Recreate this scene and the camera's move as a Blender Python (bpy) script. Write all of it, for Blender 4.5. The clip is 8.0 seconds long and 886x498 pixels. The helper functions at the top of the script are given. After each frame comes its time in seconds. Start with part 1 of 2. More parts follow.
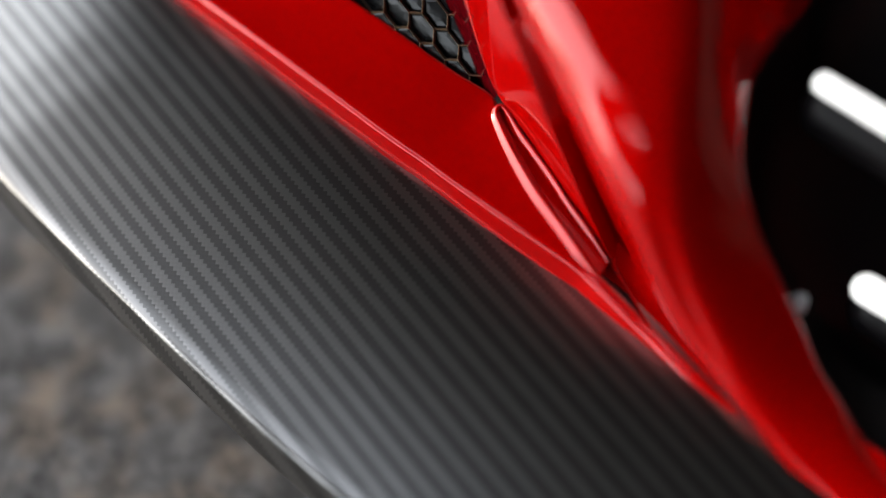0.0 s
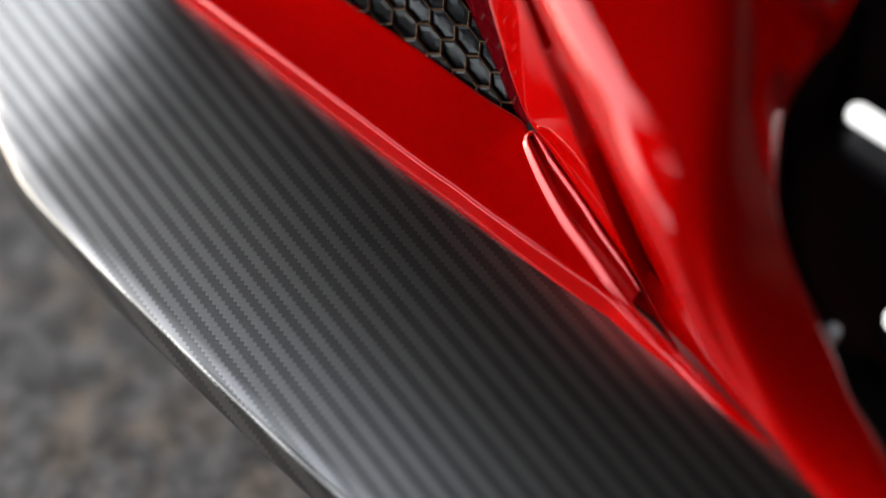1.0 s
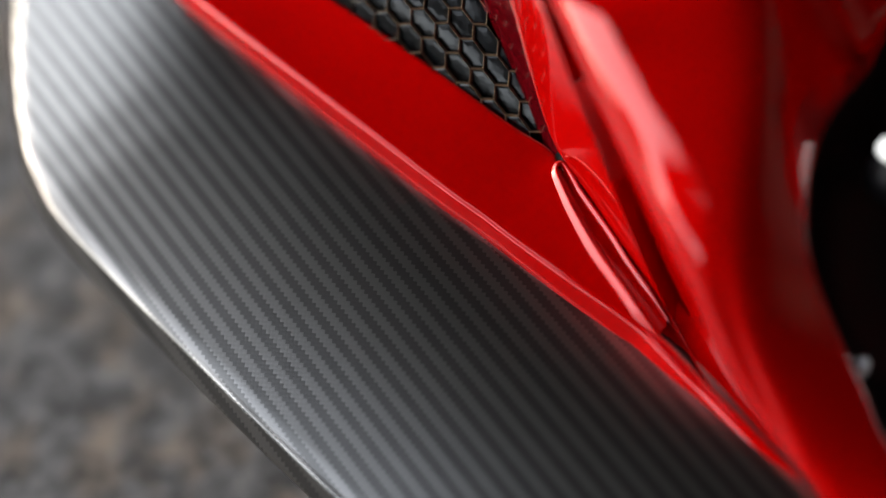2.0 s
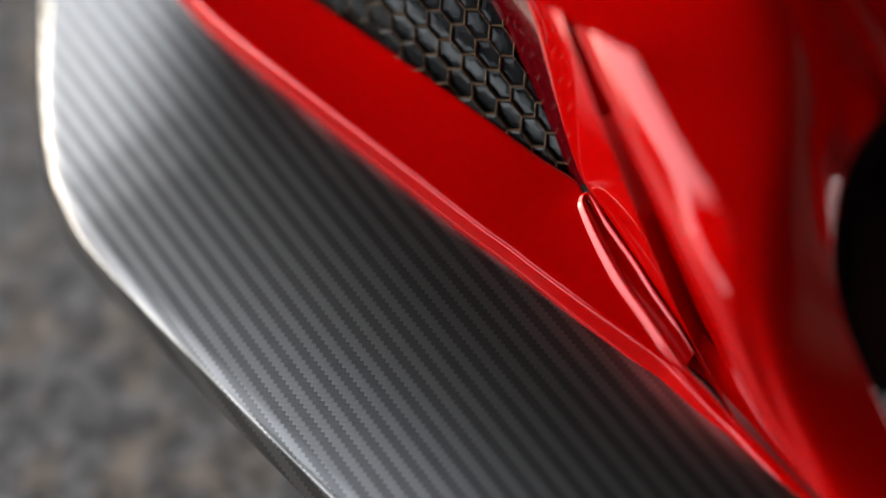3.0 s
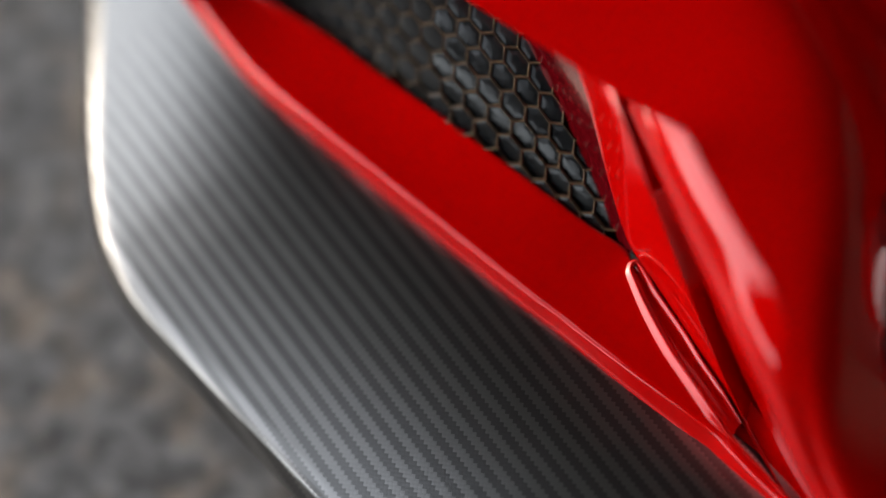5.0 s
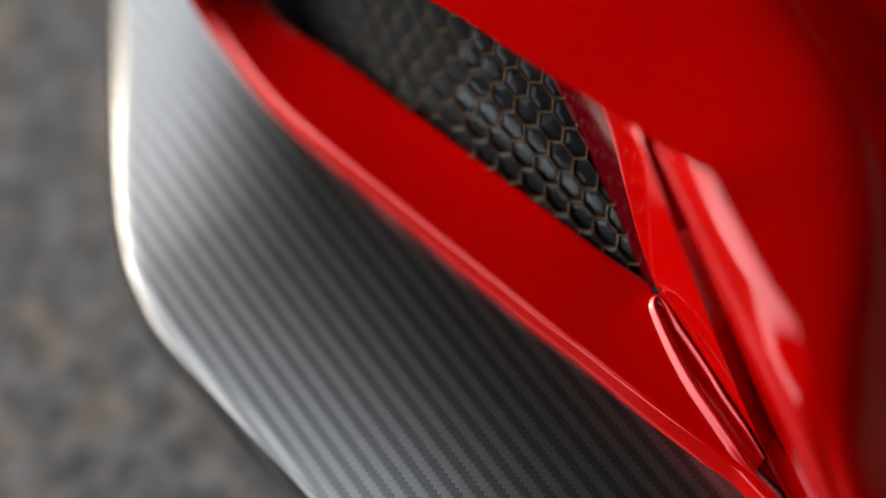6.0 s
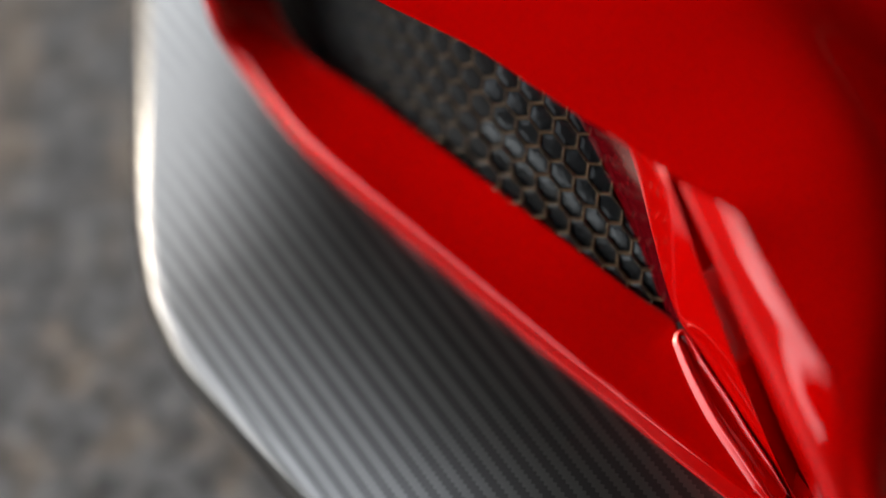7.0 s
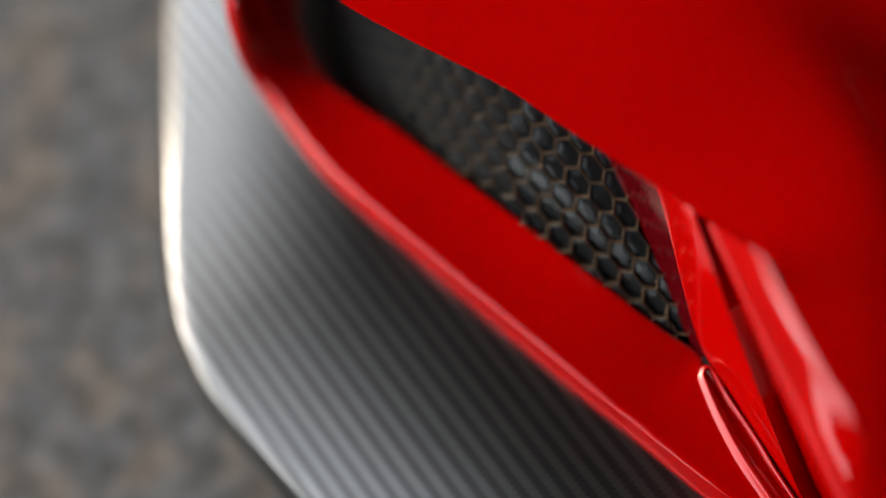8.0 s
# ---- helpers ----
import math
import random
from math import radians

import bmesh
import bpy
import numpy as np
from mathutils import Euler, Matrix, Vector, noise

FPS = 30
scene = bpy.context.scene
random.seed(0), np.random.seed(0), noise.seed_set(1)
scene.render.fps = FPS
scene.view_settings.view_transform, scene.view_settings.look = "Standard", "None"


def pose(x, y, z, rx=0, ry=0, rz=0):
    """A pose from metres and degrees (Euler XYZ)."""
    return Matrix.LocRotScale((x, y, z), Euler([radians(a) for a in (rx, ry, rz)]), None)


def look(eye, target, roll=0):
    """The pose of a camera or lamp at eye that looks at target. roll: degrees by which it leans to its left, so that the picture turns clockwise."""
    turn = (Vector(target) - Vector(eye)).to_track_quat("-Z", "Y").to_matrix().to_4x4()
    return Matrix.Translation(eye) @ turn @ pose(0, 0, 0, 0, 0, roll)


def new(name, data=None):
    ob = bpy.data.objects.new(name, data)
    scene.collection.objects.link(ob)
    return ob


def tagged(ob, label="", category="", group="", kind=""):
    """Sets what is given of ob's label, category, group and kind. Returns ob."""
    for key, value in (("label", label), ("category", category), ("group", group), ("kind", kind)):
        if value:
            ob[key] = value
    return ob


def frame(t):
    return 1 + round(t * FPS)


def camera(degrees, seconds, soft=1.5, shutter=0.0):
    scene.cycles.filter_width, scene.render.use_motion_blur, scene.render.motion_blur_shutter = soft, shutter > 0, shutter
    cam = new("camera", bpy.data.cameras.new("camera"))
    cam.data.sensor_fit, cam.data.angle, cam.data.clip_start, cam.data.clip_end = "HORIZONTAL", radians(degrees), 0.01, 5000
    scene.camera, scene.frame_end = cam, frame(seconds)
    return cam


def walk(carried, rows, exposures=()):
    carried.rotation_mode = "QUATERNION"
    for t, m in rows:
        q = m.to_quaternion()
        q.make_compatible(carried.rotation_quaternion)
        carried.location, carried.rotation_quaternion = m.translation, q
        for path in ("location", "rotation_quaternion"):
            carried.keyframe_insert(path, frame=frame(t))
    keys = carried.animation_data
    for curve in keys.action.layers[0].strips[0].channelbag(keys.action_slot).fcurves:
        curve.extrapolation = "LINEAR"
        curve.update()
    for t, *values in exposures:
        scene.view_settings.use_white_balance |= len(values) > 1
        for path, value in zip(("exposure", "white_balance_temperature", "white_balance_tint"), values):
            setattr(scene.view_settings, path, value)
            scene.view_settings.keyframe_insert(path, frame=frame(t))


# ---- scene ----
cam = camera(40.0, 8.0)
cam.data.dof.use_dof = True
cam.data.dof.focus_distance = 0.738
cam.data.dof.aperture_fstop = 0.62

PATH = [
    (0, (0.03263, -0.24711, 0.79983), (0.00129, -0.00976, 0.14204), -8.00),
    (0.5, (0.02912, -0.24070, 0.80322), (-0.00792, -0.00274, 0.14594), -9.10),
    (1, (0.02517, -0.23339, 0.80715), (-0.01671, 0.00458, 0.15017), -10.03),
    (1.5, (0.02085, -0.22528, 0.81157), (-0.02512, 0.01221, 0.15469), -10.81),
    (2, (0.01621, -0.21647, 0.81643), (-0.03320, 0.02011, 0.15947), -11.48),
    (2.5, (0.01129, -0.20706, 0.82166), (-0.04099, 0.02828, 0.16449), -12.06),
    (3, (0.00615, -0.19715, 0.82723), (-0.04856, 0.03668, 0.16971), -12.56),
    (3.5, (0.00084, -0.18683, 0.83306), (-0.05594, 0.04529, 0.17511), -13.01),
    (4, (-0.00458, -0.17620, 0.83912), (-0.06319, 0.05409, 0.18068), -13.43),
    (4.5, (-0.01007, -0.16535, 0.84533), (-0.07035, 0.06305, 0.18640), -13.82),
    (5, (-0.01557, -0.15439, 0.85166), (-0.07749, 0.07215, 0.19223), -14.22),
    (5.5, (-0.02102, -0.14341, 0.85804), (-0.08464, 0.08137, 0.19817), -14.63),
    (6, (-0.02638, -0.13251, 0.86442), (-0.09186, 0.09066, 0.20419), -15.08),
    (6.5, (-0.03160, -0.12179, 0.87075), (-0.09920, 0.10002, 0.21027), -15.58),
    (7, (-0.03662, -0.11134, 0.87697), (-0.10671, 0.10940, 0.21640), -16.14),
    (7.5, (-0.04139, -0.10126, 0.88303), (-0.11444, 0.11879, 0.22254), -16.79),
    (8, (-0.04585, -0.09165, 0.88887), (-0.12244, 0.12815, 0.22870), -17.52),
]
walk(cam, [(t, look(eye, target, roll)) for t, eye, target, roll in PATH], [(0, 3.8, 6950, 11), (4, 3.79, 6950, 11), (8, 3.82, 7100, 10)])

# ---- light: low evening sky, no hard sun ----
SUN_AZIMUTH, SUN_HEIGHT = -80.0, 7.0
world = bpy.data.worlds.new("evening_sky")
scene.world = world
world.use_nodes = True
wn = world.node_tree.nodes
sky = wn.new("ShaderNodeTexSky")
sky.sky_type = "NISHITA"
sky.sun_disc = False
sky.sun_elevation = radians(SUN_HEIGHT)
sky.sun_rotation = radians(SUN_AZIMUTH % 360)
sky.air_density = 1.0
sky.dust_density = 1.0
sky.ozone_density = 1.0
haze = wn.new("ShaderNodeHueSaturation")
haze.inputs["Saturation"].default_value = 0.45
world.node_tree.links.new(sky.outputs[0], haze.inputs["Color"])
world.node_tree.links.new(haze.outputs[0], wn["Background"].inputs[0])
wn["Background"].inputs[1].default_value = 0.15
sun = new("sun", bpy.data.lights.new("sun", "SUN"))
sun.data.energy, sun.data.angle, sun.data.color = 0.03, radians(8), (1.0, 0.76, 0.50)
sun_way = Vector((math.sin(radians(SUN_AZIMUTH)) * math.cos(radians(SUN_HEIGHT)), math.cos(radians(SUN_AZIMUTH)) * math.cos(radians(SUN_HEIGHT)), math.sin(radians(SUN_HEIGHT))))
sun.matrix_world = look(sun_way * 5, (0, 0, 0))


# ---- materials ----
def material(name):
    m = bpy.data.materials.new(name)
    m.use_nodes = True
    return m, m.node_tree.nodes, m.node_tree.links, m.node_tree.nodes["Principled BSDF"]


def math_node(nodes, links, op, a, b=None, c=None):
    n = nodes.new("ShaderNodeMath")
    n.operation = op
    for i, v in enumerate((a, b, c)):
        if v is None:
            continue
        if isinstance(v, (int, float)):
            n.inputs[i].default_value = v
        else:
            links.new(v, n.inputs[i])
    return n.outputs[0]


def noise_node(nodes, links, where, scale, detail=4.0, rough=0.55):
    n = nodes.new("ShaderNodeTexNoise")
    n.inputs["Scale"].default_value, n.inputs["Detail"].default_value, n.inputs["Roughness"].default_value = scale, detail, rough
    links.new(where, n.inputs["Vector"])
    return n.outputs[0]


def ramp_node(nodes, links, value, stops):
    n = nodes.new("ShaderNodeValToRGB")
    while len(n.color_ramp.elements) < len(stops):
        n.color_ramp.elements.new(0.5)
    for e, (at, col) in zip(n.color_ramp.elements, stops):
        e.position, e.color = at, (*col, 1.0)
    links.new(value, n.inputs[0])
    return n.outputs[0]


def bump_node(nodes, links, height, distance, strength=1.0):
    n = nodes.new("ShaderNodeBump")
    n.inputs["Distance"].default_value, n.inputs["Strength"].default_value = distance, strength
    links.new(height, n.inputs["Height"])
    return n.outputs[0]


def paint_red():
    m, nodes, links, bsdf = material("red_car_paint")
    where = nodes.new("ShaderNodeTexCoord").outputs["Object"]
    flake = noise_node(nodes, links, where, 900.0, 2.0)
    broad = noise_node(nodes, links, where, 6.0, 3.0)
    mix = math_node(nodes, links, "MULTIPLY_ADD", flake, 0.25, math_node(nodes, links, "MULTIPLY", broad, 0.75))
    links.new(ramp_node(nodes, links, mix, ((0.3, (0.355, 0.0005, 0.0006)), (0.7, (0.415, 0.0008, 0.0010)))), bsdf.inputs["Base Color"])
    bsdf.inputs["Metallic"].default_value = 0.28
    bsdf.inputs["Roughness"].default_value = 0.30
    bsdf.inputs["Specular IOR Level"].default_value = 0.0
    bsdf.inputs["Coat Weight"].default_value = 1.0
    bsdf.inputs["Coat Roughness"].default_value = 0.04
    bsdf.inputs["Coat IOR"].default_value = 1.52
    peel = noise_node(nodes, links, where, 240.0, 1.0)
    links.new(bump_node(nodes, links, peel, 0.00004, 0.5), bsdf.inputs["Coat Normal"])
    return m


TOW = 0.00262


def carbon():
    """Twill of two tows over, four under, under a satin lacquer."""
    m, nodes, links, bsdf = material("carbon_fibre_twill")
    where = nodes.new("ShaderNodeTexCoord").outputs["Object"]
    turn = nodes.new("ShaderNodeMapping")
    turn.inputs["Rotation"].default_value = (0, 0, radians(CARBON_TURN))
    links.new(where, turn.inputs["Vector"])
    sep = nodes.new("ShaderNodeSeparateXYZ")
    links.new(turn.outputs[0], sep.inputs[0])
    u = math_node(nodes, links, "DIVIDE", sep.outputs[0], TOW)
    v = math_node(nodes, links, "DIVIDE", sep.outputs[1], TOW)
    total = math_node(nodes, links, "ADD", math_node(nodes, links, "FLOOR", u), math_node(nodes, links, "FLOOR", v))
    step = math_node(nodes, links, "FLOORED_MODULO", total, 6.0)
    over = math_node(nodes, links, "LESS_THAN", step, 2.5)
    grain = noise_node(nodes, links, where, 60.0, 5.0)
    light = math_node(nodes, links, "MULTIPLY_ADD", grain, 0.2, math_node(nodes, links, "MULTIPLY", over, 0.7))
    links.new(ramp_node(nodes, links, light, ((0.05, (0.108, 0.107, 0.109)), (0.85, (0.215, 0.213, 0.216)))), bsdf.inputs["Base Color"])
    bsdf.inputs["Roughness"].default_value = 0.28
    bsdf.inputs["Metallic"].default_value = 0.97
    bsdf.inputs["Coat Weight"].default_value = 0.5
    bsdf.inputs["Coat Roughness"].default_value = 0.12
    crown_u = math_node(nodes, links, "PINGPONG", u, 0.5)
    crown_v = math_node(nodes, links, "PINGPONG", v, 0.5)
    crown = math_node(nodes, links, "MULTIPLY_ADD", over, 0.4, math_node(nodes, links, "ADD", crown_u, crown_v))
    links.new(bump_node(nodes, links, crown, 0.0001, 0.35), bsdf.inputs["Normal"])
    return m


CARBON_TURN = 6.0


def plain(name, color, rough, spec=0.5, grain=0.0, scale=400.0, coat=0.0):
    m, nodes, links, bsdf = material(name)
    where = nodes.new("ShaderNodeTexCoord").outputs["Object"]
    n = noise_node(nodes, links, where, scale, 4.0)
    lo, hi = [c * 0.75 for c in color], [min(1.0, c * 1.25) for c in color]
    links.new(ramp_node(nodes, links, n, ((0.3, lo), (0.7, hi))), bsdf.inputs["Base Color"])
    bsdf.inputs["Roughness"].default_value, bsdf.inputs["Specular IOR Level"].default_value = rough, spec
    bsdf.inputs["Coat Weight"].default_value = coat
    if grain:
        links.new(bump_node(nodes, links, n, grain, 0.6), bsdf.inputs["Normal"])
    return m


def asphalt():
    m, nodes, links, bsdf = material("worn_asphalt")
    where = nodes.new("ShaderNodeTexCoord").outputs["Object"]
    stones = nodes.new("ShaderNodeTexVoronoi")
    stones.inputs["Scale"].default_value = 75.0
    links.new(where, stones.inputs["Vector"])
    patches = noise_node(nodes, links, where, 42.0, 5.0, 0.62)
    tint = noise_node(nodes, links, where, 17.0, 3.0)
    grey = ramp_node(nodes, links, patches, ((0.34, (0.022, 0.022, 0.0245)), (0.50, (0.068, 0.067, 0.072)), (0.66, (0.132, 0.130, 0.136))))
    brown = ramp_node(nodes, links, patches, ((0.34, (0.036, 0.031, 0.029)), (0.66, (0.175, 0.140, 0.118))))
    mix = nodes.new("ShaderNodeMix")
    mix.data_type = "RGBA"
    links.new(ramp_node(nodes, links, tint, ((0.48, (0, 0, 0)), (0.62, (1, 1, 1)))), mix.inputs[0])
    links.new(grey, mix.inputs[6])
    links.new(brown, mix.inputs[7])
    links.new(mix.outputs[2], bsdf.inputs["Base Color"])
    bsdf.inputs["Roughness"].default_value = 0.85
    links.new(bump_node(nodes, links, stones.outputs["Distance"], 0.002, 0.4), bsdf.inputs["Normal"])
    return m


def glow(name, color, strength):
    m, nodes, links, bsdf = material(name)
    bsdf.inputs["Base Color"].default_value = (0.55, 0.55, 0.55, 1)
    bsdf.inputs["Emission Color"].default_value = (*color, 1)
    bsdf.inputs["Emission Strength"].default_value = strength
    return m


RED = paint_red()
CARBON = carbon()
LATTICE = plain("dark_bronze_plastic", (0.085, 0.058, 0.034), 0.36, 0.5, 0.00006)
CELL = plain("black_satin_plastic", (0.007, 0.0075, 0.0085), 0.17, 0.42, 0.00005, 300.0)
# Body red with the intake's shade painted in, for the cheek.
SHADED_RED = plain("shaded_red_gloss", (0.05, 0.0006, 0.002), 0.10, 0.28, 0.0, 300.0, 0.05)
# Darker, duller copy of CELL that stands for shade at the outer end.
SHADED_CELL = plain("shaded_cell_plastic", (0.006, 0.0063, 0.007), 0.40, 0.2, 0.00005, 300.0)
DARK = plain("dark_cavity_plastic", (0.006, 0.006, 0.006), 0.75, 0.12)
LAMP_BLACK = plain("headlight_black_satin", (0.006, 0.005, 0.006), 0.45, 0.25)
STEEL = plain("brushed_steel", (0.45, 0.46, 0.48), 0.35, 0.7)
LED = glow("led_white", (0.92, 0.96, 1.0), 0.10)
ASPHALT = asphalt()
RUBBER = plain("tyre_rubber", (0.02, 0.02, 0.02), 0.8, 0.3, 0.0005, 60.0)


# ---- mesh helpers ----
def mm(points):
    return [Vector(p) / 1000.0 for p in points]


def spline(points, count, closed=False):
    """Catmull-Rom curve through the points, count samples."""
    n = len(points)
    out = []
    for i in range(count):
        s = i * n / count if closed else i * (n - 1) / (count - 1)
        k = min(int(s), n - 1 if closed else n - 2)
        f = s - k
        if closed:
            a, b, c, d = (points[(k + j) % n] for j in (-1, 0, 1, 2))
        else:
            b, c = points[k], points[k + 1]
            a = points[k - 1] if k > 0 else b * 2 - c
            d = points[k + 2] if k + 2 < n else c * 2 - b
        out.append(0.5 * (2 * b + (c - a) * f + (2 * a - 5 * b + 4 * c - d) * f * f + (3 * b - a - 3 * c + d) * f**3))
    return out


def plan_normals(line):
    """For each sample of a line the level unit vector to the right of its way."""
    out = []
    for i in range(len(line)):
        t = line[min(i + 1, len(line) - 1)] - line[max(i - 1, 0)]
        out.append(Vector((t.y, -t.x, 0)).normalized())
    return out


def sheet(rows, closed=False, flip=False):
    """A bmesh of quads through rows of points; closed: each row is a ring."""
    bm = bmesh.new()
    made = [[bm.verts.new(p) for p in row] for row in rows]
    for a, b in zip(made, made[1:]):
        n = len(a)
        for i in range(n if closed else n - 1):
            j = (i + 1) % n
            quad = (a[i], a[j], b[j], b[i])
            bm.faces.new(quad[::-1] if flip else quad)
    for face in bm.faces:
        face.smooth = True
    return bm


def part(name, bm, mat, parent, label=""):
    me = bpy.data.meshes.new(name)
    bm.to_mesh(me)
    bm.free()
    me.materials.append(mat)
    ob = new(name, me)
    ob.parent = parent
    if label:
        tagged(ob, label)
    return ob


def lerp(a, b, f):
    return a + (b - a) * f


def eased(line, rounds):
    """The line with its small waves ironed out, ends kept."""
    for _ in range(rounds):
        line = [line[0]] + [(line[i - 1] + line[i] * 2 + line[i + 1]) / 4 for i in range(1, len(line) - 1)] + [line[-1]]
    return line


# ---- ground ----
bm = bmesh.new()
bmesh.ops.create_grid(bm, x_segments=40, y_segments=40, size=400)
me = bpy.data.meshes.new("ground")
bm.to_mesh(me)
bm.free()
me.materials.append(ASPHALT)
ground = tagged(new("ground", me), "worn grey asphalt with brown patches under the car", "ground", kind="structure")

# ---- unseen roof and walls, added to shape light and reflections ----
SHADE_SHEET = plain("dark_shade_sheet", (0.045, 0.045, 0.046), 0.8, 0.3, 0.002, 3.0)
ROOF_Z = 2.9
OUT, SIDE = Vector((-0.92, 0.392, 0)), Vector((-0.392, -0.92, 0))
OUT_AT, SIDE_AT, IN_AT, BACK_AT = 2.71, 4.6, -6.0, -5.0


def slab(name, corner, a, b, c, label):
    """A box from one corner and its three edges."""
    bm = bmesh.new()
    bmesh.ops.create_cube(bm, size=1.0)
    for v in bm.verts:
        v.co = corner + a * (v.co.x + 0.5) + b * (v.co.y + 0.5) + c * (v.co.z + 0.5)
    bmesh.ops.recalc_face_normals(bm, faces=bm.faces)
    me = bpy.data.meshes.new(name)
    bm.to_mesh(me)
    bm.free()
    me.materials.append(SHADE_SHEET)
    return tagged(new(name, me), label, "wall" if "wall" in name else "ceiling", kind="structure")


UP = Vector((0, 0, 1))
LOW = OUT * IN_AT + SIDE * BACK_AT
ALONG_OUT, ALONG_SIDE = OUT * (OUT_AT - IN_AT), SIDE * (SIDE_AT - BACK_AT)
SHADE_AT, SHADE_SIDE = 0.46, 0.82
# Unseen roof, added so that paint and carbon reflect dark overhead.
slab("ceiling", LOW + UP * ROOF_Z, OUT * (SHADE_AT - IN_AT), ALONG_SIDE, UP * 0.25, "unseen dark roof added to darken overhead reflections")
slab("shade_edge", OUT * SHADE_AT + SIDE * BACK_AT + UP * ROOF_Z, OUT * (OUT_AT - SHADE_AT), SIDE * (SHADE_SIDE - BACK_AT), UP * 0.25, "unseen dark roof edge added to limit the sky")
# Unseen strip, added to dim the sky in the facet's lower end.
slab("shade_strip", OUT * SHADE_AT + SIDE * 1.95 + UP * ROOF_Z, OUT * (OUT_AT - SHADE_AT), SIDE * 1.55, UP * 0.25, "unseen dark strip added to dim reflections in the facet")
# Unseen walls, added to shut out sky that left pale patches on the paint.
slab("shade_wall_east", LOW - SIDE * 0.2, ALONG_OUT, SIDE * 0.2, UP * (ROOF_Z + 0.25), "unseen dark wall added to block the sky")
slab("shade_wall_west", OUT * IN_AT + SIDE * SIDE_AT, OUT * (SHADE_AT - IN_AT), SIDE * 0.2, UP * (ROOF_Z + 0.25), "unseen dark wall added to hide sky from the lower facet")
slab("shade_wall_south", LOW - OUT * 0.2, ALONG_SIDE, OUT * 0.2, UP * (ROOF_Z + 0.25), "unseen dark wall added to block the sky")
# Unseen far walls, added to hold back the glow near the horizon.
FAR_AT, FAR_SIDE, FAR_TOP = 7.0, 7.0, 1.3
slab("shade_wall_north", OUT * FAR_AT + SIDE * (BACK_AT - 6.0), OUT * 0.2, SIDE * (FAR_SIDE - BACK_AT + 6.2), UP * FAR_TOP, "unseen low dark wall added to block horizon glow")
slab("shade_wall_far_west", OUT * IN_AT + SIDE * FAR_SIDE, OUT * (FAR_AT - IN_AT), SIDE * 0.2, UP * 3.25, "unseen tall dark wall added to block horizon glow")

# ---- the car ----
car = tagged(new("sports_car"), "glossy red sports car nose with carbon fibre splitter", "car")

# Front splitter: outer edge and, opposite each point, a point well under the bumper.
EDGE = mm([(200, -330, 0), (60, -238, 0), (-61, -147, 0), (-126, -92, 0), (-200, -24, 0), (-281, 54, 0), (-307, 90, 0), (-322, 124, 0), (-335, 181, 0), (-346, 268, 0), (-356, 362, 0), (-365, 485, 0)])
ROOT = mm([(330, -190, 0), (230, -110, 0), (130, -20, 0), (70, 30, 0), (10, 85, 0), (-70, 150, 0), (-110, 190, 0), (-140, 220, 0), (-165, 260, 0), (-190, 310, 0), (-215, 370, 0), (-225, 480, 0)])
edge, root = spline(EDGE, 170), spline(ROOT, 170)
out_way = [-n for n in plan_normals(edge)]
# Crowned top: it climbs from the edge, ever more gently, to a crown and falls towards the root.
EDGE_Z, CLIMB, CROWN_AT = 0.1034, 0.174, 0.134


def crown_z(d, steep, dive, dip):
    """Height at the distance d inwards from the edge; it dips towards the bumper and past dive, under it, drops away."""
    climb = min(d, CROWN_AT)
    past = min(0.07, max(0.0, d - CROWN_AT + 0.006))
    return EDGE_Z + steep * CLIMB * (climb - climb**4 / (4 * CROWN_AT**3)) - 0.04 * max(0.0, d - CROWN_AT) - dip * past * past - 0.8 * max(0.0, d - dive)


ROLL = [(-5.6, 104.0), (-3.8, 103.4), (-2.0, 102.3), (-0.5, 100.6), (1.0, 97.8), (2.2, 95.9), (3.4, 94.1), (4.6, 92.6), (5.0, 91.9), (5.2, 91.4), (5.6, 91.0), (6.3, 90.0), (7.2, 88.2), (8.0, 86.2), (7.9, 84.8), (5.5, 84.1), (-3, 83.9), (-60, 86)]
rows = []
for k in range(31):
    f = k / 30 * 0.965
    rows.append([Vector((*lerp(r, e, f).to_2d(), crown_z((1 - f) * abs((e - r).dot(w)), 0.9 + 0.1 * min(1.0, i / 60), max(0.1, 0.2 - 0.002 * max(0, i - 80)), 1.0 * max(0.0, min(1.0, (130 - i) / 40))))) for i, (r, e, w) in enumerate(zip(root, edge, out_way))])
for o, z in ROLL:
    rows.append([e + w * (o / 1000) + Vector((0, 0, z / 1000)) for e, w in zip(edge, out_way)])
rows.append([r + Vector((0, 0, 0.086)) for r in root])
part("front_splitter", sheet(rows), CARBON, car, "satin carbon fibre twill splitter with rolled edge")

# Lower bumper lip: crest line and inner line (slot edge, then rim of the intake).
CREST = mm([(174, -112, 115.5), (130, -66, 119.5), (90.2, -22.7, 123.3), (72.1, -7.4, 125.7), (39.4, 15.3, 129.0), (5.9, 40.4, 130.5), (-9.9, 53.4, 131.5), (-28.2, 66.6, 132.8), (-62.8, 94.2, 134.8), (-98.9, 123.3, 136.6), (-136.2, 154.1, 137.7), (-175.2, 186.4, 138), (-215.8, 222.7, 138), (-256.6, 273.8, 146), (-268.1, 288.9, 171), (-272.5, 314.2, 203), (-271.6, 366.7, 228)])
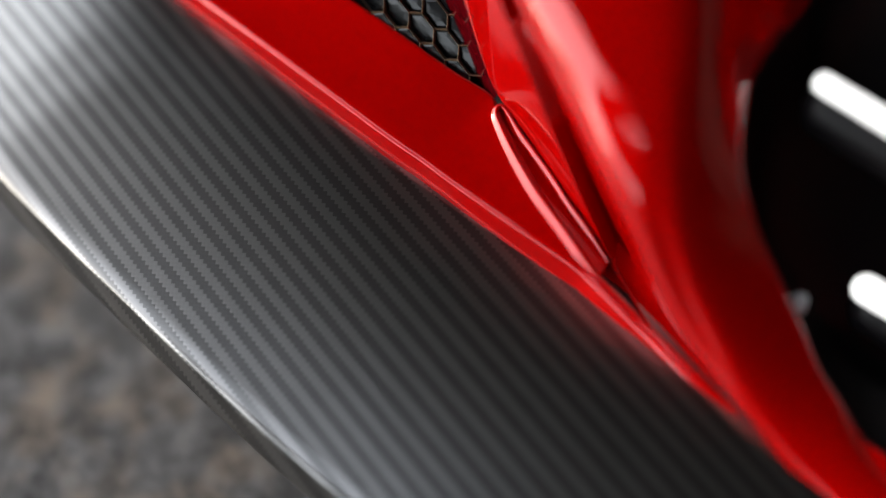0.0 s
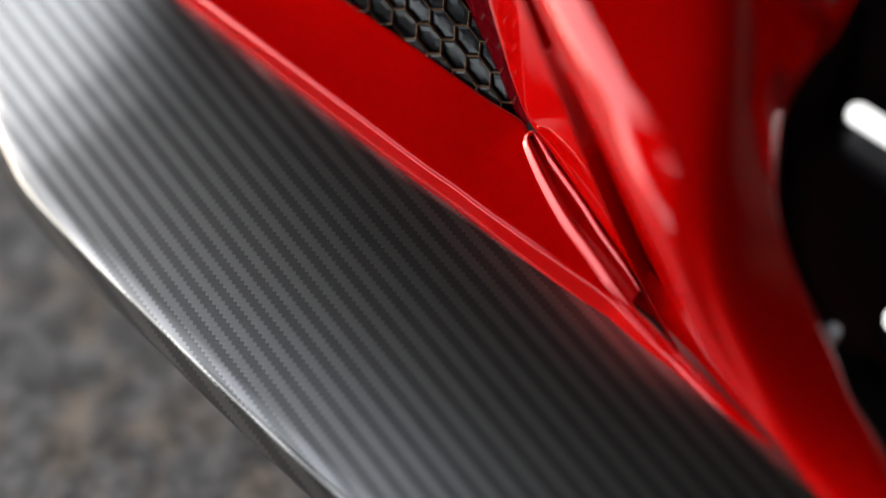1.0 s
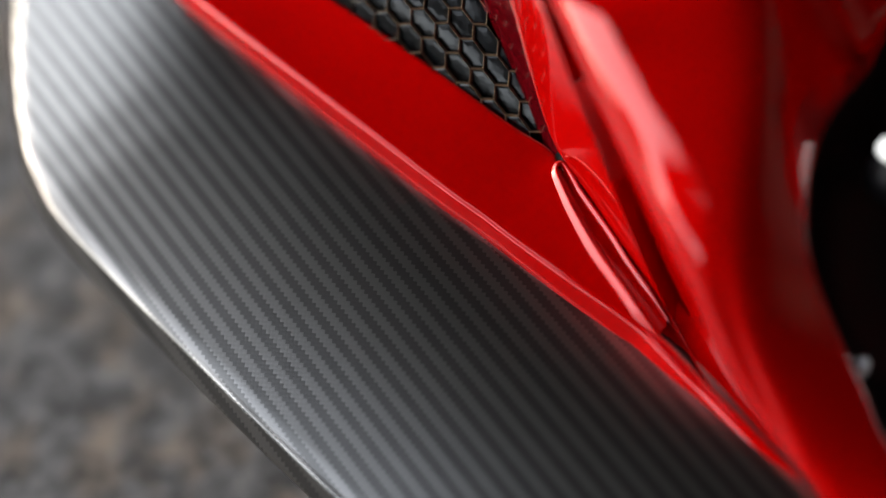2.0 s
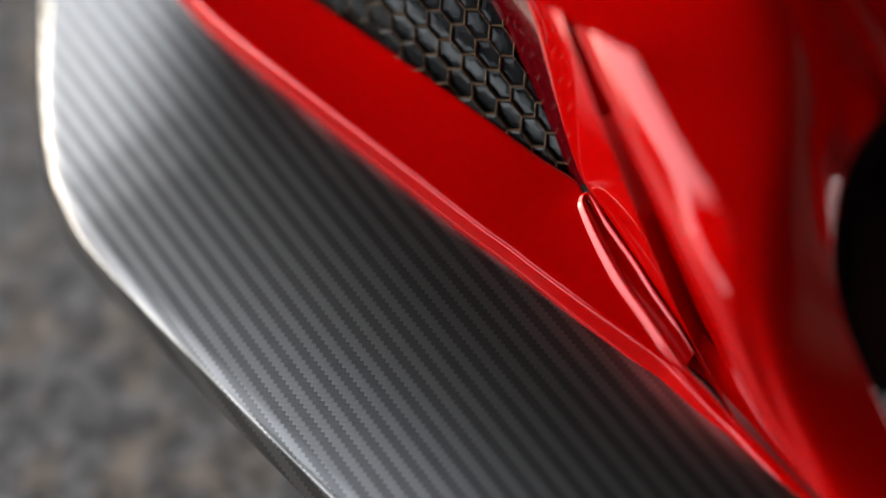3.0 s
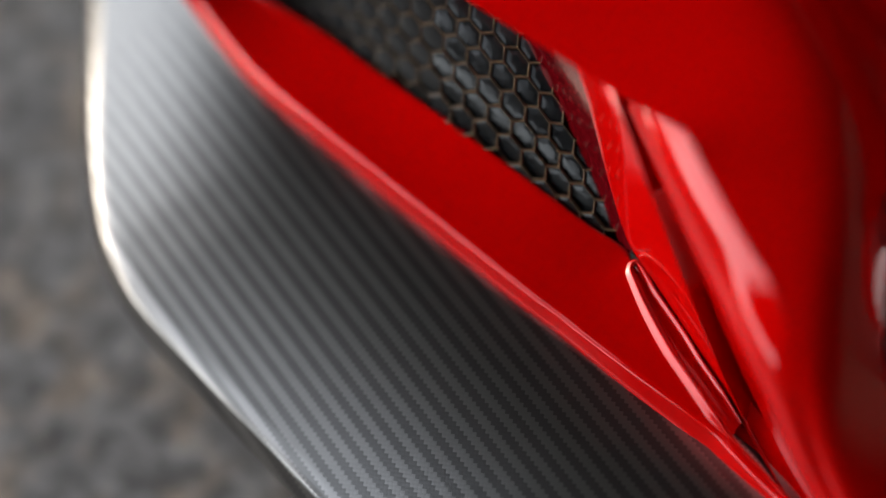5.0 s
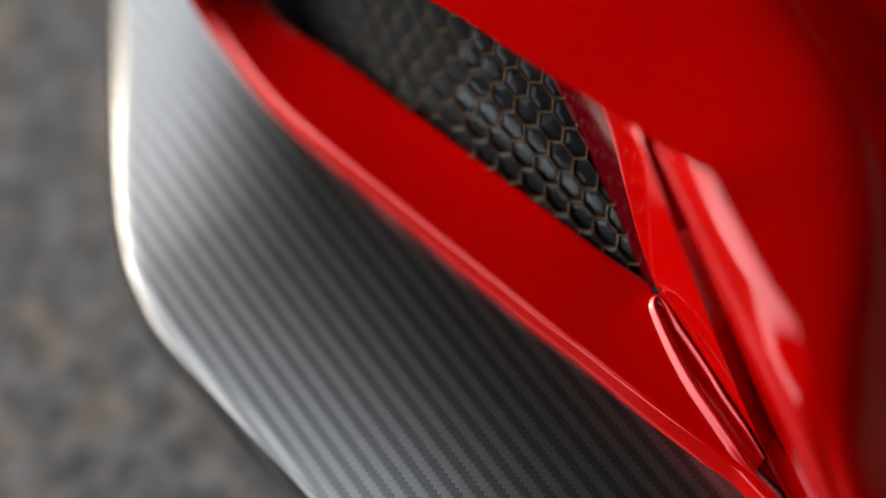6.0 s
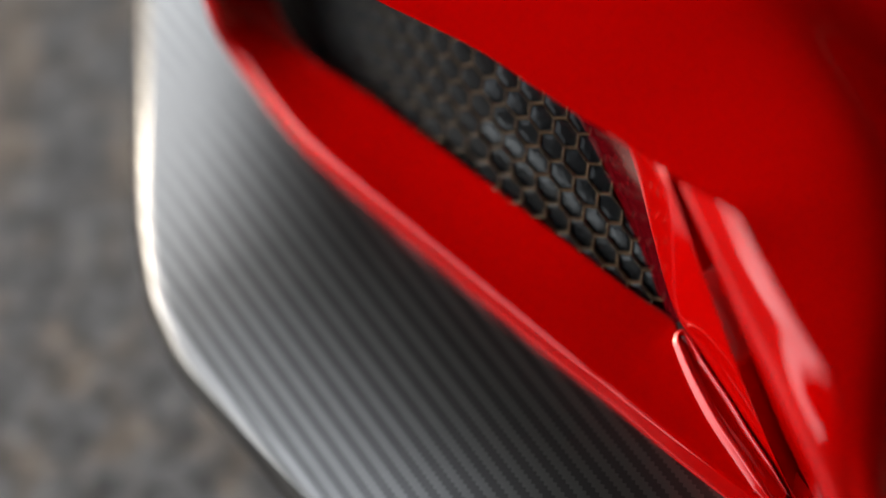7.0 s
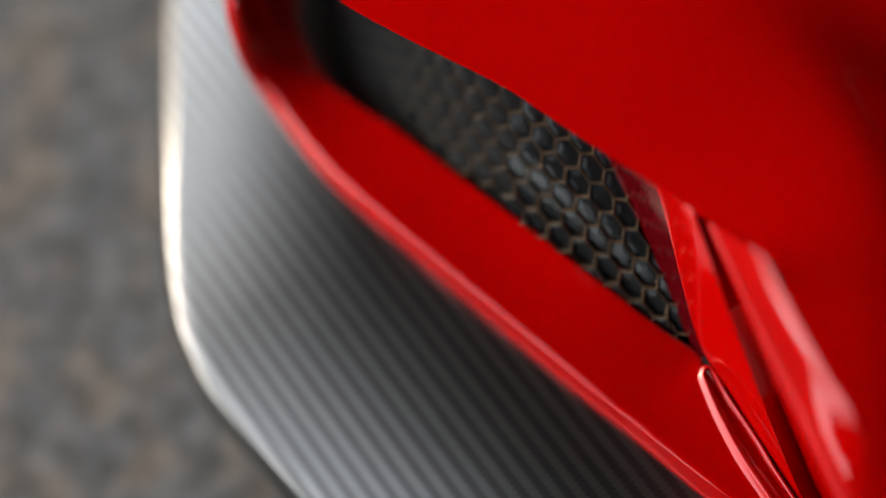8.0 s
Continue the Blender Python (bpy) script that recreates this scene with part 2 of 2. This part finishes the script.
INNER = mm([(174.5, -111.5, 115.7), (130.5, -65.5, 119.7), (90.7, -22.2, 123.4), (79.0, -4.4, 126.9), (56.6, 31.2, 130.0), (33.5, 78.3, 135.4), (29.0, 91.0, 136), (7.0, 105.0, 139.5), (-27.5, 130.6, 145.0), (-63.7, 158.8, 147), (-101.4, 188.6, 144.3), (-132.2, 212.9, 141.0), (-172.4, 244.5, 139.5), (-210.3, 270.1, 138.5), (-233.6, 297.0, 136), (-253.1, 340.5, 126), (-264.1, 426.7, 112)])
crest, inner = eased(spline(CREST, 206), 25), eased(spline(INNER, 206), 12)
lip_out = [-n for n in plan_normals(crest)]
lip_out = [-w if w.y > 0 and i < 126 else w for i, w in enumerate(lip_out)]
BEND, DROP = 6.0, 15.0


def nose_profile(lean, flank, length):
    """From the under edge up to the face: a steep foot, a sloping flank, then a bend that eases from the face's lean into it."""
    o = dz = 0.0
    out = [(0.0, 0.0)]
    for k in range(14):
        f = (k + 0.5) / 14
        a = lean + (flank - lean) * f ** 1.25
        o, dz = o + math.cos(a) * BEND / 14, dz - math.sin(a) * BEND / 14
        out.append((o, dz))
    for k in (0.08, 0.25, 0.5, 0.75, 1.0):
        out.append((o + math.cos(flank) * length * k, dz - math.sin(flank) * length * k))
    o, dz = out[-1]
    out += [(o + 0.4, dz - 0.8), (o + 0.6, dz - 2.0), (o + 0.8, dz - DROP * 0.5), (o + 0.9, dz - DROP), (-15, dz - DROP - 0.5)]
    return out[::-1]


columns, starts = [], []
for i, (c, n, w) in enumerate(zip(crest, inner, lip_out)):
    start = c - w * 0.001 * min(1.0, i / 60)
    lean = max(0.05, min(0.7, math.atan2(n.z - start.z, (n - start).to_2d().length) - 0.06))
    starts.append(start)
    ramp = max(0.0, min(1.0, (i - 26) / 38))
    columns.append([start + w * (o / 1000) + Vector((0, 0, dz / 1000)) for o, dz in nose_profile(lean, radians(44 + 10 * ramp), 13.0 - 5.5 * ramp)])
rows = [[column[k] for column in columns] for k in range(len(columns[0]))]
for f in (0.12, 0.25, 0.4, 0.55, 0.7, 0.82, 0.9, 0.96, 1.0):
    sag = -0.0010 * math.sin(math.pi * f)
    rows.append([lerp(c, n, f) + Vector((0, 0, sag * min(1.0, (n - c).length / 0.045))) for c, n in zip(starts, inner)])
rim_in = [-n for n in plan_normals(inner)]
rim_in = [w if w.dot(c - n) < 0 else -w for w, c, n in zip(rim_in, crest, inner)]
for o, dz in ((1.0, -0.35), (1.9, -1.1), (2.6, -2.4), (2.9, -4.5), (3.0, -10), (3.0, -30)):
    rows.append([n + w * (o / 1000) + Vector((0, 0, dz / 1000 + 0.0)) for i, (n, w) in enumerate(zip(inner, rim_in))])
part("bumper_lip", sheet(rows, flip=True), RED, car, "red painted lip blade with a sharp bright crest")

# Flange under the lip's tip: floor of the slot and foot of the bumper.
FOOT_OUT = mm([(25.1, 30.0, 108), (62.3, -2.9, 110), (94.7, -31.4, 110.3), (122.7, -60.7, 111), (152.6, -95.6, 114), (198.3, -144.7, 113), (247.7, -195.0, 113), (327.9, -262.1, 113)])
FOOT_IN = mm([(39.9, 89.3, 119), (77.8, 43.9, 119), (106.2, -0.2, 115.5), (125.3, -28.0, 116), (155.2, -58.0, 117), (179.6, -80.2, 119), (233.7, -120.3, 122), (328.0, -190.0, 122)])
fo, fi = spline(FOOT_OUT, 80), spline(FOOT_IN, 80)
part("foot_wall", sheet([[p + Vector((0, 0, dz)) for p in fo] for dz in (-0.02, -0.01, 0.0)]), RED, car)
part("bumper_foot", sheet([[lerp(a, b, f) for a, b in zip(fo, fi)] for f in (0.0, 0.2, 0.4, 0.6, 0.8, 1.0)]), RED, car)

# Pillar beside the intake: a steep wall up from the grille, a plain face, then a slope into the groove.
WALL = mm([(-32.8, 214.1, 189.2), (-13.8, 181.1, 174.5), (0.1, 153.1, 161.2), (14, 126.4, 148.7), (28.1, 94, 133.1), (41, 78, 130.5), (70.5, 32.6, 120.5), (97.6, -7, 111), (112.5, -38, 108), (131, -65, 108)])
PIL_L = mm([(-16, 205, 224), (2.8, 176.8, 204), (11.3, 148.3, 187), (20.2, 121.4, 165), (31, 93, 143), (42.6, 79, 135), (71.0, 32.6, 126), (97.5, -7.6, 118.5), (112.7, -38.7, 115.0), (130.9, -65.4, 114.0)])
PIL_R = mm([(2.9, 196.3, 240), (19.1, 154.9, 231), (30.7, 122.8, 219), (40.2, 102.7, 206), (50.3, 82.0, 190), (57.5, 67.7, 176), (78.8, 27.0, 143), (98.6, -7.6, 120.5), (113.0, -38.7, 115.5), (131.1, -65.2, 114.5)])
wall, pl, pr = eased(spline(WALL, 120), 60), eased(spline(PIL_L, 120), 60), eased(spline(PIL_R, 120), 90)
# The pillar's red wall, with shade and the grille's reflection painted as maroon.
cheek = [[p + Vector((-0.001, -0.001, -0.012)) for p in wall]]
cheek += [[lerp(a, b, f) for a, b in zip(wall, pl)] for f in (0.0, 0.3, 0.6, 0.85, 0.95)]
part("intake_cheek", sheet([row[:58] for row in cheek]), SHADED_RED, car, "red cheek beside the intake, its shade painted in as maroon gloss")
rows = [[lerp(a, b, f) for a, b in zip(wall, pl)] for f in (0.93, 0.97)]
for f in (0.0, 0.02, 0.05, 0.1, 0.25, 0.45, 0.65, 0.8, 0.9, 0.95, 0.985, 1.0):
    bulge = 0.05 * math.sin(math.pi * f)
    sink = -0.0006 * max(0.0, 1 - f / 0.05) - 0.0008 * max(0.0, (f - 0.9) / 0.1) ** 2
    rows.append([lerp(a, b, f) + Vector((0, 0, (b - a).length * bulge + sink)) for a, b in zip(pl, pr)])
GROOVE = mm([(3.6, 175.7, 234), (24.3, 136.0, 225), (38.4, 105.0, 212), (46.7, 87.5, 200), (55.4, 71.2, 185), (63.0, 58.0, 170), (85.2, 18.7, 136), (101.5, -7.7, 115), (118.0, -37.4, 110), (140.0, -68.0, 107)])
gr = eased(spline(GROOVE, 120), 90)
for f, dz in ((0.1, -0.3), (0.25, -0.8), (0.5, -1.5), (0.75, -2.2), (1.0, -3.0), (1.15, -4.0)):
    rows.append([lerp(a, b, min(f, 1.0)) + Vector((0, 0, dz / 1000)) + Vector((0.8, 0.6, -0.2)) * 0.22 * max(0.0, f - 1.0) for a, b in zip(pr, gr)])
part("bumper_pillar", sheet(rows), RED, car, "plain red pillar between intake and fender")

# Rounded trim round the slot between lip and pillar: up one side, round the top and down the other.
TRIM = mm([(90.5, -22.4, 122.6), (80.2, -6.9, 125.6), (68.7, 10.5, 128.1), (56.0, 29.6, 129.8), (42.8, 54.4, 132.0), (34.4, 74.1, 133.8), (33.0, 80.1, 133.9), (35.1, 83.3, 134.6), (38.9, 81.1, 134.3), (47.2, 66.8, 133.0), (54.8, 55.4, 131.6), (65.0, 40.0, 129.7), (74.8, 23.3, 127.7), (86.1, 6.2, 125.4), (97.3, -12.1, 121.8)])
trim = spline(TRIM, 120)
SKY_FLANK = [(-4.8, -0.4), (-4.2, 0.0), (-3.2, 0.8), (-2.0, 1.8), (-1.0, 2.7), (-0.2, 3.2), (0.5, 3.1), (0.9, 2.4), (1.1, 1.0), (1.2, -3.0)]
ROUND = [(-2.8, -1.0), (-2.5, 0.4), (-2.0, 1.6), (-1.4, 2.4), (-0.7, 3.0), (0.0, 3.2), (0.7, 2.9), (1.2, 2.1), (1.5, 0.9), (1.6, -3.0)]
SLOT_FLANK = [(-1.6, -2.4), (-1.4, 0.2), (-1.0, 1.4), (-0.5, 2.0), (0.0, 2.1), (0.5, 1.8), (1.2, 1.2), (2.0, 0.5), (2.9, -0.3), (3.2, -3.0)]
rows = [[] for _ in ROUND]
for i, p in enumerate(trim):
    t = (trim[min(i + 1, 119)] - trim[max(i - 1, 0)]).normalized()
    side = t.cross(Vector((0, 0, 1))).normalized()
    up = side.cross(t)
    size = min(1.0, 0.3 + min(i, 119 - i) / 12) / 1000
    to_left, to_right = max(0.0, min(1.0, (58 - i) / 10)), max(0.0, min(1.0, (i - 66) / 10))
    for row, a, b, c in zip(rows, SKY_FLANK, ROUND, SLOT_FLANK):
        x, z = (b[m] + (a[m] - b[m]) * to_left + (c[m] - b[m]) * to_right for m in (0, 1))
        row.append(p + (side * x + up * z) * size)
part("slot_trim", sheet(rows, flip=True), RED, car, "narrow red bead round the slot")
part("slot_floor", sheet([[lerp(trim[i], trim[119 - i], f) + Vector((0, 0, dz / 1000)) for i in range(58)] for f, dz in ((0.0, -1.0), (0.16, -1.6), (0.30, -1.9), (0.6, -1.6), (0.85, -0.9), (1.0, -0.6))], flip=True), RED, car)

# Facet between pillar and fender: a steep flank out of the groove that bends over to a pale face up to the fender's crease.
FAC_L = mm([(24.7, 144.7, 237.6), (39.1, 114.6, 228.6), (54.4, 82.0, 218.6), (69.2, 51.6, 212), (83.7, 18.4, 206), (99.0, -9.6, 194), (116.5, -38.5, 170), (138.6, -68.3, 140), (182, -116, 113)])
FAC_R = mm([(56.2, 120.8, 244), (70.5, 94.5, 236), (88.7, 62.4, 227), (106.9, 33.8, 218), (111.5, 9, 207), (117.3, -9.6, 195), (126.3, -31.7, 176), (148.3, -68.8, 145), (198, -140, 116)])
fl, fr = eased(spline(FAC_L, 110), 80), eased(spline(FAC_R, 110), 25)
foot = []
for p in fl:
    near = min(gr, key=lambda g: (g - p).to_2d().length)
    deep = max(0.0, p.z - near.z) + 0.004
    foot.append(p + Vector((0.135, 0.07, -1.0)) * deep)
rows = [[p + Vector((0.002, 0.001, -0.01)) for p in foot]]
for k in range(25):
    f = k / 24
    u, v, w = (1 - f) ** 2, 5.0 * f * (1 - f), f * f
    rows.append([(a * u + b * v + c * w) / (u + v + w) for a, b, c in zip(foot, fl, fr)])
part("fender_facet", sheet(rows), RED, car, "flat red facet catching the pale sky")

# Fender and bonnet: rings from the outer border to the rim of the headlight opening.
OUTER = mm([(-242, 346.5, 236), (-77, 218.5, 236), (-9, 170, 236), (24.7, 144.5, 238.2), (56.2, 120.8, 244), (70.5, 94.5, 236), (88.7, 62.4, 227), (106.9, 33.8, 218), (111.5, 9, 207), (117.3, -9.6, 195), (126.3, -31.7, 176), (148.3, -68.8, 145), (198, -140, 116), (300, -215, 116), (480, -190, 140), (570, 50, 270), (480, 330, 350), (200, 540, 340), (-120, 540, 290)])
RIDGE = mm([(60, 330, 268), (100, 240, 264), (116, 204, 261), (128, 170, 258), (140, 130, 251), (141, 100, 244), (138, 70, 234), (130, 36, 220), (128, 10, 209), (129, -12, 197), (136, -36, 178), (157, -74, 148), (203, -130, 122), (280, -195, 125), (430, -150, 160), (480, 40, 255), (410, 220, 318), (290, 320, 318), (150, 380, 296)])
RIM = mm([(231.3, 153.7, 192), (211.4, 122.9, 188), (202.4, 111.9, 194), (193.2, 100.9, 199), (184.3, 88.9, 199), (176.4, 76.0, 199), (170.4, 58.3, 198), (165.6, 31.1, 194), (165.7, 14.7, 189), (170.8, -3.9, 179), (181.3, -24.5, 164), (200.3, -58.9, 143), (218.2, -92.7, 128), (266, -148, 112), (370, -120, 125), (400, 20, 180), (370, 115, 205), (315, 155, 205), (265, 165, 200)])
HEART = Vector((0.28, 0.0, 0.100))
SEG = 266
ro, rr, rm = spline(OUTER, SEG, True), spline(RIDGE, SEG, True), spline(RIM, SEG, True)
rows = []
for back, drop in ((0.030, 0.030), (0.016, 0.016), (0.009, 0.009), (0.0045, 0.0045), (0.0012, 0.0012), (0.0002, 0.0003)):
    rows.append([p + Vector((r.x - p.x, r.y - p.y, 0)).normalized() * back - Vector((0, 0, drop)) for p, r in zip(ro, rr)])
rows.append(ro)
part("fender_flange", sheet(rows, True), RED, car)
rows, across = [], []
for o, r, m in zip(ro, rr, rm):
    shoulder = lerp(r, m, 0.5) + Vector((0, 0, 0.002))
    across.append(spline([o, lerp(o, r, 0.5) + Vector((0, 0, 0.003 * min(1.0, (r - o).length / 0.12))), r, shoulder, m], 33))
rows += [[column[k] for column in across] for k in range(33)]
for _ in range(60):
    rows = [rows[0]] + [[(rows[k - 1][i] + rows[k + 1][i] + rows[k][i - 1] + rows[k][(i + 1) % SEG]) / 4 for i in range(SEG)] for k in range(1, 32)] + [rows[32]]
rows.append([lerp(m, HEART, 0.02) - Vector((0, 0, 0.008)) for m in rm])
part("front_fender", sheet(rows, True), RED, car, "smooth red fender and bonnet round the headlight")

# Headlight: black bowl, two white light bars, a bolt.
bowl_rows = [[lerp(m, HEART, 0.012) - Vector((0, 0, 0.006)) for m in rm]]
for f, z in ((0.06, 0.6), (0.16, 0.25), (0.35, 0.06), (0.7, 0.0), (0.98, 0.0)):
    bowl_rows.append([Vector((lerp(m.x, HEART.x, f), lerp(m.y, HEART.y, f), HEART.z - 0.015 + (m.z - HEART.z + 0.015) * z)) for m in rm])
headlight = part("headlight", sheet(bowl_rows, True), LAMP_BLACK, car, "deep satin black headlight bowl")


def capsule(a, b, r, turns=16):
    a, b = Vector(a), Vector(b)
    way = (b - a).normalized()
    side = way.cross(Vector((0, 0, 1))).normalized()
    up = side.cross(way)
    rows = []
    for end, sign, angles in ((a, -1, range(0, 91, 15)), (b, 1, range(90, -1, -15))):
        for d in angles:
            rad, off = r * math.sin(radians(d)) + 1e-5, r * math.cos(radians(d)) * sign
            rows.append([end + way * off + (side * math.cos(2 * math.pi * k / turns) + up * math.sin(2 * math.pi * k / turns)) * rad for k in range(turns)])
    return sheet(rows, True)


part("light_bar", capsule((0.2135, 0.065, 0.192), (0.281, 0.013, 0.192), 0.0063), LED, headlight, "glowing white light bar")
part("light_bar", capsule((0.2405, -0.0355, 0.135), (0.305, -0.080, 0.135), 0.0087), LED, headlight, "glowing white light bar")
part("bar_housing", capsule((0.222, 0.060, 0.168), (0.296, 0.004, 0.168), 0.017), LAMP_BLACK, headlight)
part("bar_housing", capsule((0.250, -0.041, 0.113), (0.315, -0.087, 0.113), 0.016), LAMP_BLACK, headlight)
part("bolt", capsule((0.2000, -0.0470, 0.139), (0.2015, -0.0430, 0.141), 0.0045), STEEL, headlight, "small grey metal bolt head")

# Front wheel behind the nose.
def ring_body(profile, centre, turns=48):
    """A body of revolution about the x axis: rows of (offset along x, radius)."""
    return sheet([[centre + Vector((x, r * math.cos(2 * math.pi * k / turns), r * math.sin(2 * math.pi * k / turns))) for k in range(turns)] for x, r in profile], True)


HUB = Vector((0.86, 0.16, 0.335))
wheel = part("wheel", ring_body([(-0.10, 0.02), (-0.10, 0.09), (-0.03, 0.10), (0.0, 0.2), (-0.09, 0.235), (0.09, 0.235), (0.09, 0.02)], HUB), LAMP_BLACK, car, "plain satin black front wheel")
part("tyre", ring_body([(-0.09, 0.235), (-0.115, 0.26), (-0.12, 0.3), (-0.105, 0.328), (-0.06, 0.335), (0.06, 0.335), (0.105, 0.328), (0.12, 0.3), (0.115, 0.26), (0.09, 0.235)], HUB), RUBBER, wheel, "black rubber tyre standing on the asphalt")

# Intake: sloping back plate, hexagonal lattice and one sunken plate for every cell.
PLANE_A, PLANE_B, PLANE_C = 0.1791, 0.5614, 0.0753


def on_plane(x, y, lift=0.0):
    """The grille's slope; towards the outer end it sinks away."""
    return Vector((x, y, PLANE_A * x + PLANE_B * y + PLANE_C + lift - 3.0 * max(0.0, -0.02 - x) ** 2))


FACE = Vector((-PLANE_A, -PLANE_B, 1)).normalized()
STEP_A, STEP_B = Vector((0.00637, -0.01665, -0.00821)), Vector((-0.00871, -0.00663, -0.00528))
FIRST = Vector((-0.0159, 0.1718, 0.1707))
FIRST.z = on_plane(FIRST.x, FIRST.y).z
around = [STEP_A, STEP_B, STEP_B - STEP_A, -STEP_A, -STEP_B, STEP_A - STEP_B]
corners = [(around[i] + around[(i + 1) % 6]) / 3 for i in range(6)]
BORDER = [p.to_2d() for p in inner[70:]] + [Vector((-0.235, 0.50)), Vector((0.02, 0.33)), *(p.to_2d() for p in WALL[:5])]


def inside(p, poly, grow=0.0):
    hit = False
    for i in range(len(poly)):
        a, b = poly[i], poly[i - 1]
        if (a.y > p.y) != (b.y > p.y) and p.x < (b.x - a.x) * (p.y - a.y) / (b.y - a.y) + a.x:
            hit = not hit
    return hit


centres = []
for i in range(-30, 31):
    for j in range(-40, 41):
        c = FIRST + STEP_A * i + STEP_B * j
        if c.y > 0.40 or c.x < -0.30:
            continue
        held = sum(inside(c.to_2d() + k.to_2d(), BORDER) for k in corners)
        if held >= (3 if c.x > -0.09 else 6):
            centres.append(c)

bm = bmesh.new()
for c in centres:
    rings = []
    for size, lift in ((1.0, 0.0003), (0.965, 0.0), (0.925, -0.0011), (0.905, -0.0040)):
        ring = [c + k * size for k in corners]
        rings.append([bm.verts.new(on_plane(p.x, p.y) + FACE * lift) for p in ring])
    for a, b in zip(rings, rings[1:]):
        for k in range(6):
            bm.faces.new((a[k], a[(k + 1) % 6], b[(k + 1) % 6], b[k]))
bmesh.ops.remove_doubles(bm, verts=bm.verts, dist=0.0002)
bmesh.ops.recalc_face_normals(bm, faces=bm.faces)
grille = part("intake_grille", bm, LATTICE, car, "black honeycomb intake grille")
bm = bmesh.new()
rings = []
for size, lift in ((0.95, -0.0023), (0.80, -0.0020), (0.5, -0.0018), (0.25, -0.00175)):
    rings.append([bm.verts.new(k * size + FACE * lift) for k in corners])
for a, b in zip(rings, rings[1:]):
    for k in range(6):
        bm.faces.new((a[k], a[(k + 1) % 6], b[(k + 1) % 6], b[k]))
bm.faces.new(rings[-1])
bmesh.ops.recalc_face_normals(bm, faces=bm.faces)
cell_mesh = bpy.data.meshes.new("honeycomb_cell")
bm.to_mesh(cell_mesh)
bm.free()
cell_mesh.materials.append(CELL)
# Outer cells carry their shade in the material, so no glare shows.
shaded_mesh = cell_mesh.copy()
shaded_mesh.materials[0] = SHADED_CELL
for c in centres:
    cell = new("honeycomb_cell", cell_mesh if c.x > -0.088 else shaded_mesh)
    cell.parent = grille
    # Plates alone tilt by row, set so that one band shows a sheen.
    away = (c.x + 0.05) * 0.66 + (c.y - 0.178) * 0.75
    tilt = radians(min(24.0, max(-9.0, 10.0 - away * 800.0))) * min(1.0, max(0.0, (c.x + 0.135) / 0.05))
    cell.matrix_world = Matrix.Translation(on_plane(c.x, c.y) - FACE * 0.0012) @ Matrix.Rotation(tilt, 4, Vector((0.75, -0.66, 0)))

# Dark tray under the grille and the closed underside of the nose.
TRAY_IN = spline(mm([(29, 92, 0), (17, 125, 0), (0, 170, 0), (-12, 225, 0), (-20, 300, 0), (-60, 400, 0)]), len(inner) - 70)
tray = [[on_plane(*lerp(a, b, f).to_2d(), -0.010) for a, b in zip(inner[70:], TRAY_IN)] for f in (0.0, 0.25, 0.5, 0.75, 1.0)]
part("intake_tray", sheet(tray), DARK, car)
